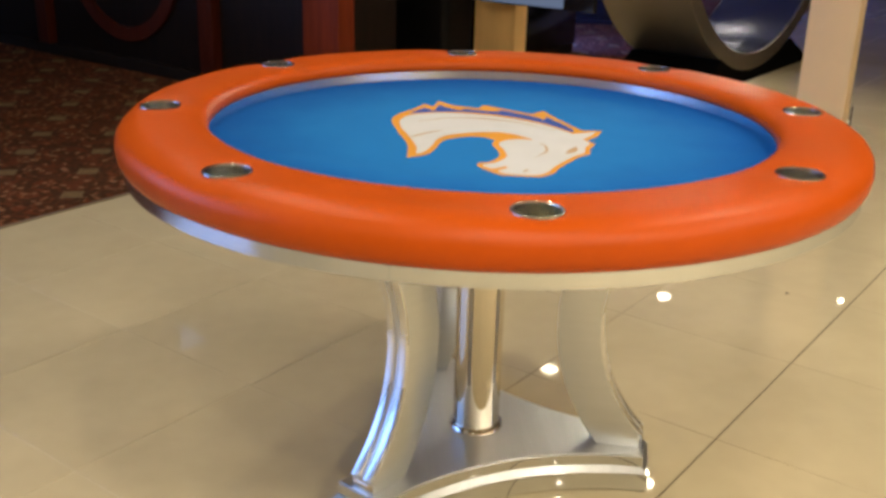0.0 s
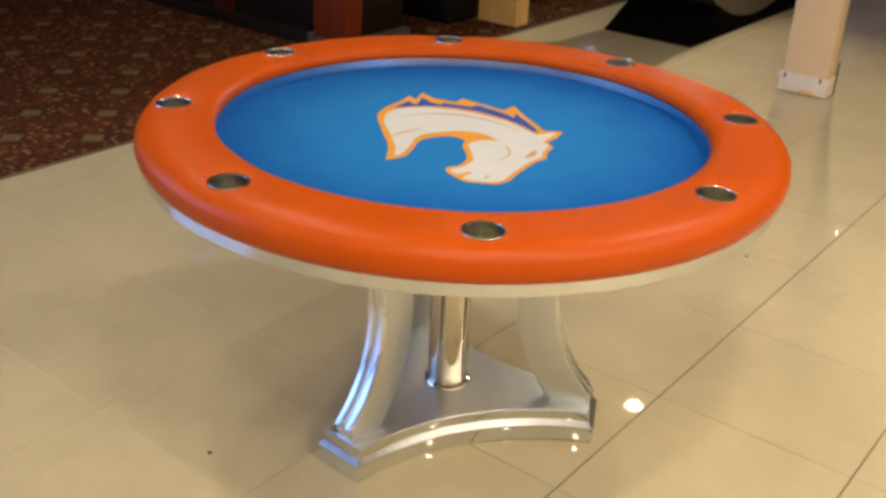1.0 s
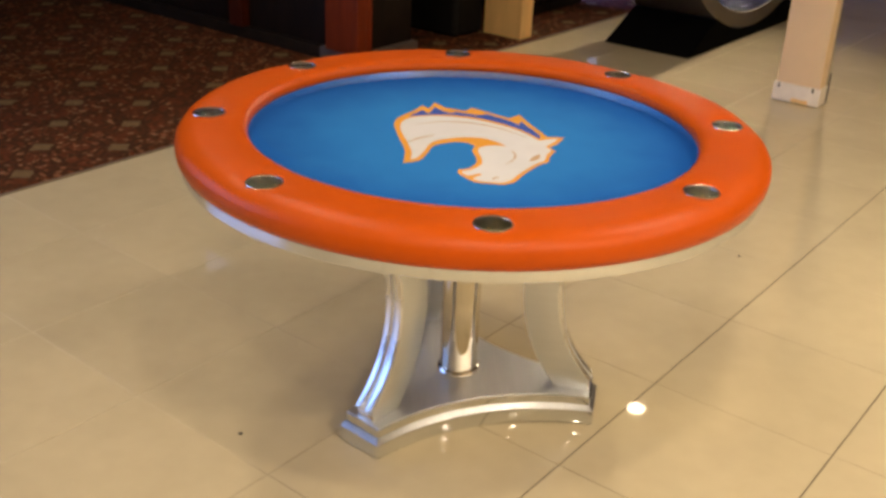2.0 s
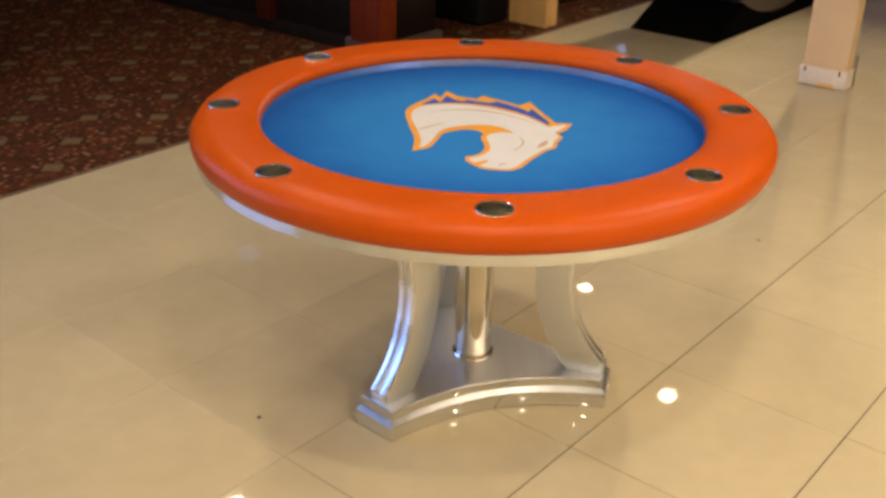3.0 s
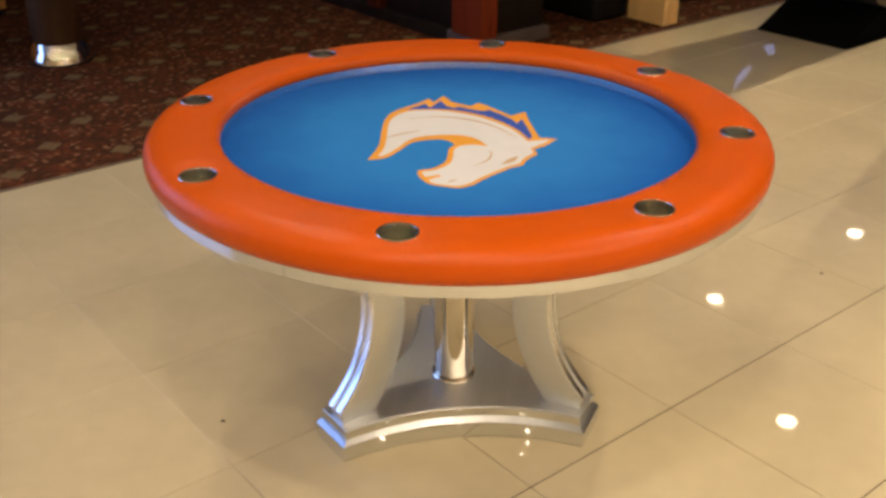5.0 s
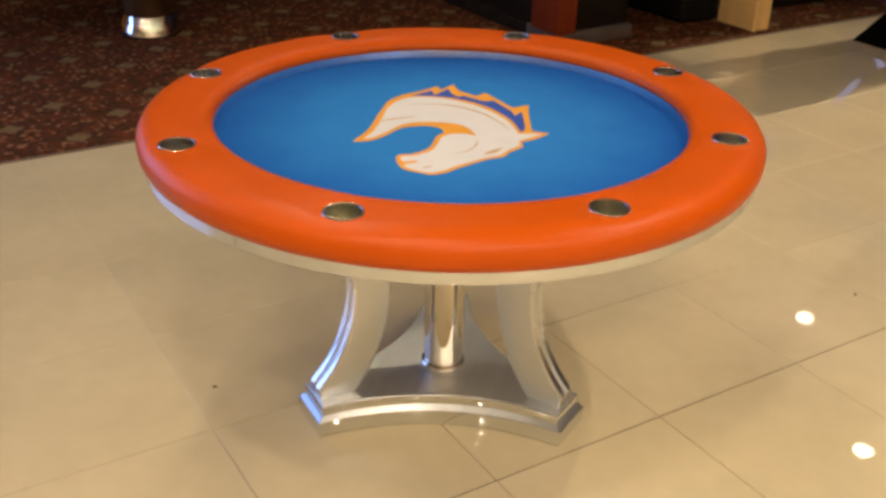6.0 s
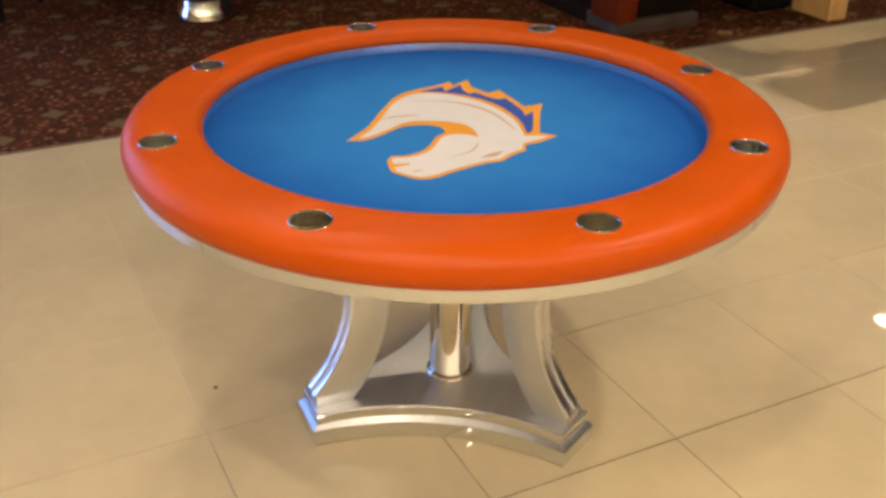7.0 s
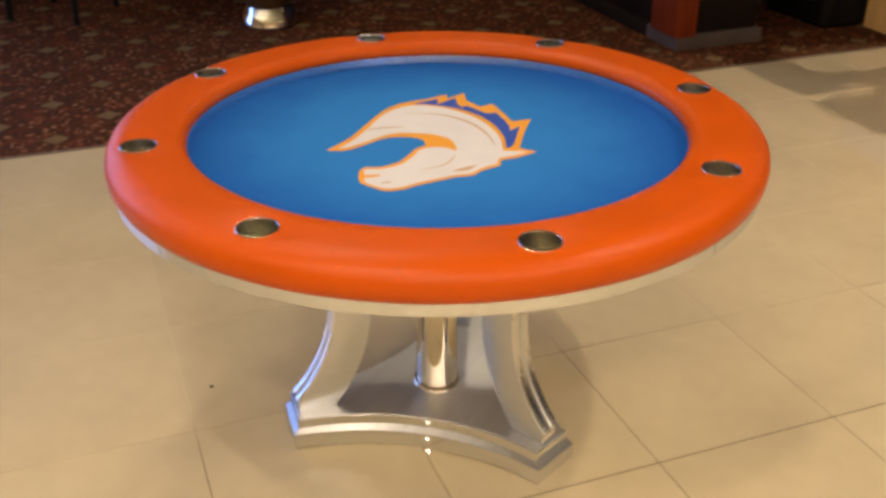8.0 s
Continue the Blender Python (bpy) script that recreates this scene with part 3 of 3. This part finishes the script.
def upright_prism(outline, half, bevel):
    """A slab over an outline in radius and height, thick across."""
    bm = prism(outline, -half, half)
    bmesh.ops.rotate(bm, verts=bm.verts[:], cent=(0, 0, 0), matrix=Matrix.Rotation(radians(90), 3, "X"))
    if bevel:
        bmesh.ops.bevel(bm, geom=[e for e in bm.edges if e.calc_face_angle(0) > 1.2 and abs(e.verts[0].co.y - e.verts[1].co.y) < 1e-5], offset=bevel, segments=2, affect="EDGES", profile=0.6)
    return bm


def rib_outline():
    a = arc(0.612, 0.36, 0.36 - 0.005, 0.112, APRON_LOW)
    b = arc(0.612, 0.36, 0.36 + 0.004, 0.112, APRON_LOW)
    return a + b[::-1]


for a in LEGS:
    leg = part("leg", upright_prism(leg_outline(), 0.0275, 0.0015), M_ALU, table, "curved brushed aluminium leg", pose(0, 0, 0, 0, 0, a))
    for side in (-1, 1):
        part("edge_rib", upright_prism(rib_outline(), 0.0095, 0.002), M_RIB, leg, "polished rib along the leg's outer edge", pose(0, side * 0.0165, 0))
    part("foot_block", box(0.320, 0.352, -0.0272, 0.0272, PLATE + 0.0035, PLATE + 0.022, 0.004), M_CHROME, leg, "polished foot cap")
pole = part("pole", lathe([(0, PLATE + 0.003), (0.050, PLATE + 0.003), (0.050, APRON_LOW + 0.001), (0, APRON_LOW + 0.001)], 64), M_POLE, table, "polished metal centre tube")
part("collar", lathe([(0.0505, PLATE + 0.0035), (0.058, PLATE + 0.0035), (0.058, PLATE + 0.008), (0.055, PLATE + 0.012), (0.0505, PLATE + 0.013)], 64, True), M_CHROME, pole, "chrome collar ring")


# ---- boxed columns beside the tiles ----
def column(u0, u1, v0, v1, body, skirt, label, proud=0.010):
    cu, cv, hu, hv = (u0 + u1) / 2, (v0 + v1) / 2, (u1 - u0) / 2, (v1 - v0) / 2
    c = thing("column", room(cu, cv), label, "column", "", "")
    part("shaft", box(-hu, hu, -hv, hv, 0.10 if skirt else 0.0045, CEILING, 0.004), body, c)
    if skirt:
        part("skirting", box(-hu - proud, hu + proud, -hv - proud, hv + proud, 0.0045, 0.0995, 0.003), skirt, c, "scuffed base board")
    return c, hu, hv


c, hu, hv = column(3.445, 3.545, 0.265, 0.500, M_CREAM, M_SKIRT, "cream painted boxed column with scuffed white base board")
for v, z in ((hv - 0.02, 0.085), (-hv + 0.03, 0.088)):
    part("nail_hole", box(-hu - 0.0125, -hu - 0.0095, v - 0.005, v + 0.005, z - 0.012, z + 0.012, 0.001), M_HOLE, c)
part("chipped_patch", box(-hu - 0.0125, -hu - 0.0095, -0.07, 0.02, 0.005, 0.028, 0.001), M_TAN, c, "chipped bare patch")
# Dark strip laid on the corner to draw the shade in a gap.
part("gap_shade", box(hu - 0.006, hu + 0.0115, -hv - 0.0135, -hv - 0.0105, 0.006, 0.17, 0.001), M_HOLE, c, "dark strip for the shade of a corner gap")
c, hu, hv = column(3.483, 3.612, 2.210, 2.500, M_TAN, None, "tan wood panelled column on the carpet edge")
part("corner_trim", box(-hu - 0.006, -hu + 0.022, -hv - 0.006, -hv + 0.022, 0.0055, CEILING - 0.001, 0.004), M_TAN, c)

# lit sign bracketed to the tan column
mon = thing("lit_sign", room(3.40, 2.0, 0.56), "long black framed sign glowing pale blue beside the column", "sign")
part("casing", box(-0.02, 0.02, -0.36, 0.40, -0.062, 0.085, 0.004), M_BLACK_GLOSS, mon)
part("panel", box(-0.0225, -0.0205, -0.17, 0.385, -0.055, 0.075), M_SIGN, mon, "pale blue lit panel", smooth=False)
part("bracket", box(0.0205, 0.0985, 0.27, 0.37, -0.03, 0.03, 0.004), M_BLACK, mon)


# ---- dark cabinet with red posts ----
cab = thing("dark_cabinet", room(0, 0), "long dark stained wooden cabinet with mahogany posts on the carpet", "cabinet")
part("body", box(2.275, 2.745, 2.50, 6.4, 0.076, 1.25, 0.004), M_DARKWOOD, cab, "near-black stained panels")
# Same strip as the corner plate, coloured darker for the shade along it.
part("plinth", box(2.235, 2.765, 2.7605, 6.42, 0.0035, 0.075, 0.003), M_KICK_SHADED, cab, "kick board with shade in its colour")
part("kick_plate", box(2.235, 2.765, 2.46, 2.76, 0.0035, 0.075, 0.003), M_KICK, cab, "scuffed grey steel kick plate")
part("worktop", box(2.17, 2.81, 2.40, 6.45, 1.2505, 1.29, 0.006), M_DARKWOOD, cab)
# Far posts and moulding take the darker red as painted shade.
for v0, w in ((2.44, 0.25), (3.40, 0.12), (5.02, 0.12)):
    part("post", box(2.212, 2.300, v0, v0 + w, 0.0765, 1.25, 0.006), M_REDWOOD if w > 0.2 else M_DARK_SHADED_RED, cab, "red mahogany post")
part("corner_post", box(2.301, 2.335, 2.44, 2.4985, 0.0765, 1.25, 0.006), M_REDWOOD, cab, "red mahogany corner board")


def hoop(r, tube, width):
    bm = lathe([(r - tube, -width), (r + tube, -width), (r + tube, width), (r - tube, width)], 64, True)
    bmesh.ops.rotate(bm, verts=bm.verts[:], cent=(0, 0, 0), matrix=Matrix.Rotation(radians(90), 3, "Y"))
    return bm


part("round_moulding", hoop(0.50, 0.042, 0.012), M_DARK_SHADED_RED, cab, "round red moulding on the panel", pose(2.262, 4.25, 0.72))

# ---- waste bin ----
def rounded_rect(hx, hy, r, n=6):
    """A rectangle's outline with round corners."""
    pts = []
    for sx, sy, a0 in ((1, 1, 0), (-1, 1, 90), (-1, -1, 180), (1, -1, 270)):
        for i in range(n + 1):
            a = radians(a0 + 90 * i / n)
            pts.append((sx * (hx - r) + r * math.cos(a), sy * (hy - r) + r * math.sin(a)))
    return pts


bin_ = thing("waste_bin", room(3.375, 2.80), "tall black waste bin with rounded corners standing on the carpet", "bin")
part("body", prism(rounded_rect(0.150, 0.270, 0.045), 0.02, 0.80), M_BLACK, bin_)
part("plinth", prism(rounded_rect(0.140, 0.260, 0.04), 0.004, 0.0195), M_MATT, bin_)
part("lid", prism(rounded_rect(0.155, 0.275, 0.05), 0.8005, 0.86, 0.02, 3), M_BLACK_GLOSS, bin_, "glossy black lid")

# ---- silver ring display on black plinth ----
ring = thing("ring_display", room(4.85, 1.53), "large curved silver metal band standing on a black plinth", "display stand")


def ring_mesh(r0, r1, y0, y1, start, end, n=60):
    """An upright arc of a ring, open at the top; angles in degrees from its lowest point."""
    angles = [radians(-90 + start + (end - start) * i / n) for i in range(n + 1)]
    pts = [(r1 * math.cos(a), r1 * math.sin(a)) for a in angles] + [(r0 * math.cos(a), r0 * math.sin(a)) for a in reversed(angles)]
    bm = prism(pts, -y1, -y0)
    bmesh.ops.rotate(bm, verts=bm.verts[:], cent=(0, 0, 0), matrix=Matrix.Rotation(radians(90), 3, "X"))
    return bm


HUB = pose(0, 0, 1.485)
part("curved_band", ring_mesh(1.325, 1.425, -0.285, 0.285, -54, 60), M_RING, ring, "curved silver band", HUB)
part("band_end", ring_mesh(1.325, 1.425, 0.162, 0.285, -61, -54.02, 8), M_RING, ring, "narrow end of the band", HUB)
part("band_end", ring_mesh(1.325, 1.425, -0.285, 0.039, -61, -54.02, 8), M_RING, ring, "broad end of the band", HUB)
part("lining", ring_mesh(1.320, 1.3245, -0.275, 0.275, -53.5, 59.5), M_BORE, ring, "polished inner lining", HUB)
arc_pts = [(u, 1.484 - math.sqrt(1.4265 ** 2 - u * u)) for u in [0.60 - 1.20 * i / 24 for i in range(25)]]
cradle = prism([(-0.965, 0.0), (1.02, 0.0)] + [(u, max(z, 0.058)) for u, z in arc_pts], -0.29, 0.30)
bmesh.ops.rotate(cradle, verts=cradle.verts[:], cent=(0, 0, 0), matrix=Matrix.Rotation(radians(90), 3, "X"))
part("plinth", cradle, M_MATT, ring, "black plinth with sloping ends", smooth=False)

# ---- black machine behind the tan column ----
mach = thing("gaming_machine", room(4.42, 2.84), "black gaming machine cabinet with steel kick plate on the carpet", "gaming machine", "gaming machines")
part("cabinet", box(-0.38, 0.40, -0.28, 0.28, 0.0705, 1.25, 0.01), M_BLACK_GLOSS, mach)
part("kick_plate", box(-0.37, 0.39, -0.27, 0.27, 0.0035, 0.07, 0.003), M_KICK_SHADED, mach, "dark steel kick plate")
part("display_head", box(-0.20, 0.26, -0.27, 0.27, 1.2505, 1.95, 0.012), M_BLACK_GLOSS, mach)
part("screen", box(0.2605, 0.2635, -0.23, 0.23, 1.32, 1.88), M_SCREEN_VIOLET, mach, "violet blue lit screen", smooth=False)
part("belly_panel", box(0.4005, 0.4035, -0.22, 0.22, 0.16, 0.78), M_BELLY, mach, "blue lit lower glass", smooth=False)
copy_thing(mach, room(7.0, 3.6))

# ---- unseen stand beyond the ring display; lit shapes fitted to tile reflections ----
stand = thing("advertising_stand", room(6.25, 3.36, 0, -56.5), "tall black unseen stand with two pale blue lit shapes for tile reflections", "stand")
part("board", box(-0.30, 0.30, 0.0, 0.06, 0.0405, 1.62, 0.006), M_BLACK, stand)
part("foot", box(-0.32, 0.32, -0.12, 0.18, 0.0035, 0.04, 0.006), M_BLACK, stand)
for s0, z0, marks in ((-0.11, 1.13, [(-0.10, 0.11), (-0.03, 0.11), (0.10, -0.12), (0.03, -0.10)]), (0.105, 0.86, [(-0.06, -0.03), (0.02, -0.06), (0.05, 0.02), (0.0, 0.05)])):
    bm = prism(marks, 0.001, 0.004)
    bmesh.ops.rotate(bm, verts=bm.verts[:], cent=(0, 0, 0), matrix=Matrix.Rotation(radians(90), 3, "X"))
    part("lit_shape", bm, M_LIT, stand, "pale blue lit shape", pose(s0, 0, z0), False)

# ---- dark pillar beyond the cream column ----
pillar = thing("pillar", room(7.40, 0.735), "tall dark brown wood panelled pillar standing on the tiles", "pillar")
part("shaft", box(-0.25, 0.25, -0.27, 0.27, 0.1205, CEILING - 0.001, 0.006), M_DARK_SHADED_RED, pillar)
part("skirting", box(-0.26, 0.26, -0.28, 0.28, 0.001, 0.12, 0.004), M_DARKWOOD, pillar, "dark base board")

# ---- pedestal table on the carpet ----
ped = thing("pedestal_table", room(0.37, 3.78), "round black edged pedestal table with brown column and chrome drum base", "table")
part("foot_ring", lathe([(0, 0.004), (0.168, 0.004), (0.172, 0.008), (0.168, 0.014), (0, 0.014)], 64), M_BLACK, ped, "black foot ring")
wall = [(0.166 - 0.014 * k / 12 - 0.026 * (k / 12) ** 2, 0.0145 + 0.097 * k / 12) for k in range(13)]
part("drum_base", lathe([(0, 0.0145)] + wall + [(0, 0.1115)], 72), M_BRIGHT, ped, "chrome drum base")
part("column", lathe([(0, 0.1125), (0.124, 0.1125), (0.130, 0.15), (0.130, 0.70), (0, 0.70)], 48), M_BLACK_SOFT, ped, "dark brown leather column")
part("tabletop", lathe([(0, 0.7005), (0.470, 0.7005), (0.478, 0.706), (0.478, 0.752), (0.470, 0.757), (0, 0.757)], 96), M_DARKWOOD, ped, "dark wooden top")
part("edge_band", lathe([(0.4785, 0.717)] + [(0.484 + 0.006 * math.cos(radians(w)), 0.729 + 0.012 * math.sin(radians(w))) for w in range(-90, 91, 10)] + [(0.4785, 0.741)], 96, True), M_BLACK_GLOSS, ped, "polished black edge band")


# ---- chair and counter far left ----
def chair(m):
    ch = thing("chair", m, "black framed chair with brown seat on the carpet", "chair")
    for x in (-0.2, 0.2):
        for y in (-0.2, 0.2):
            bm = lathe([(0, 0.004), (0.017, 0.004), (0.021, 0.46), (0, 0.46)], 16)
            part("leg", bm, M_BLACK, ch, "", pose(x * 1.08, y * 1.08, 0, 3 if y > 0 else -3, 0, 0))
    part("seat", box(-0.23, 0.23, -0.23, 0.23, 0.461, 0.52, 0.02, 3), M_BROWN, ch)
    part("backrest", box(-0.22, 0.22, 0.20, 0.235, 0.5205, 0.95, 0.015, 3), M_BROWN, ch)


chair(room(-0.72, 4.42, 0, -35))
counter = thing("counter", room(0, 0), "orange wood fronted counter standing on the carpet", "counter")
part("front", box(-2.6, 0.47, 4.95, 5.6, 0.05, 1.0, 0.004), M_OAK, counter)
part("plinth", box(-2.58, 0.45, 4.97, 5.58, 0.004, 0.0495), M_BLACK, counter)
part("worktop", box(-2.65, 0.52, 4.90, 5.65, 1.0005, 1.04, 0.005), M_DARKWOOD, counter)


# ---- lit displays round the hall ----
def display(name, m, w, h, material, label, stand):
    d = thing(name, m, label, "display")
    part("casing", box(-w / 2 - 0.03, w / 2 + 0.03, 0.0, 0.08, -h / 2 - 0.03, h / 2 + 0.03, 0.006), M_BLACK, d)
    part("screen", box(-w / 2, w / 2, -0.003, -0.0005, -h / 2, h / 2), material, d, "glowing screen", smooth=False)
    part("stand", box(-0.25, 0.25, 0.0805, 0.16, -stand, h / 2 - 0.1, 0.006), M_BLACK, d)


display("video_wall", pose(-6.52, 0.62, 1.72, 0, 0, 85), 5.14, 2.65, M_SCREEN, "large bluish white video display on a black stand", 1.715)

# small lit pennant sign above the cabinet
sign = thing("hanging_sign", pose(-1.84, 6.55, 2.83, 0, 0, -12), "small triangular pale blue lit sign hanging from the ceiling", "sign")
bm = prism([(-0.12, -0.13), (0.12, 0.0), (-0.12, 0.13)], -0.015, 0.015)
bmesh.ops.rotate(bm, verts=bm.verts[:], cent=(0, 0, 0), matrix=Matrix.Rotation(radians(90), 3, "X"))
part("panel", bm, M_SCREEN_WHITE, sign, "pale blue lit panel", smooth=False)
part("rod", box(-0.104, -0.096, -0.004, 0.004, 0.1305, CEILING - 2.831), M_BLACK, sign)

# ---- dark specks on the tiles ----
for x, y in ((-0.561, -0.207), (1.068, 0.909)):
    solid("floor_speck", lathe([(0, 0.0), (0.006, 0.0), (0.005, 0.0012), (0, 0.0016)], 12), M_HOLE, pose(x, y, 0.0003), "small dark speck lying on the tile", "debris")

# ---- floor tiles ----
TU, TV, JOINT_U, JOINT_V = 0.5015, 0.5060, 0.0019, 0.0036
TILE_U0 = -0.090


def tile_faces(bm, cx, cy):
    a, b, e = TU / 2 - JOINT_U / 2, TV / 2 - JOINT_V / 2, 0.0006
    rows = []
    for k, z in ((0.0, -0.0038), (0.0, -e), (e, 0.0)):
        rows.append([bm.verts.new((cx + sx * (a - k), cy + sy * (b - k), z)) for sx, sy in ((-1, -1), (1, -1), (1, 1), (-1, 1))])
    for lo, hi in zip(rows, rows[1:]):
        for i in range(4):
            bm.faces.new((lo[i], lo[(i + 1) % 4], hi[(i + 1) % 4], hi[i]))
    bm.faces.new(rows[-1])


bm = bmesh.new()
tile_faces(bm, 0, 0)
tile_mesh = mesh_of("tile", bm, M_TILE, False)
rest = bmesh.new()
for i in range(-15, 22):
    for j in range(-18, 0):
        cu, cv = TILE_U0 + (i + 0.5) * TU, EDGE + (j + 0.5) * TV
        if not (U0 + TU / 2 < cu < U1 - TU / 2 and V0 + TV / 2 < cv):
            continue
        if -3.2 < cu < 6.5 and cv > -4.5:
            ob = new("tile", tile_mesh)
            ob.parent = floor
            ob.matrix_basis = pose(cu, cv, 0)
        else:
            tile_faces(rest, cu, cv)
tagged(part("tile_field", rest, M_TILE, floor, smooth=False), kind="stuff")
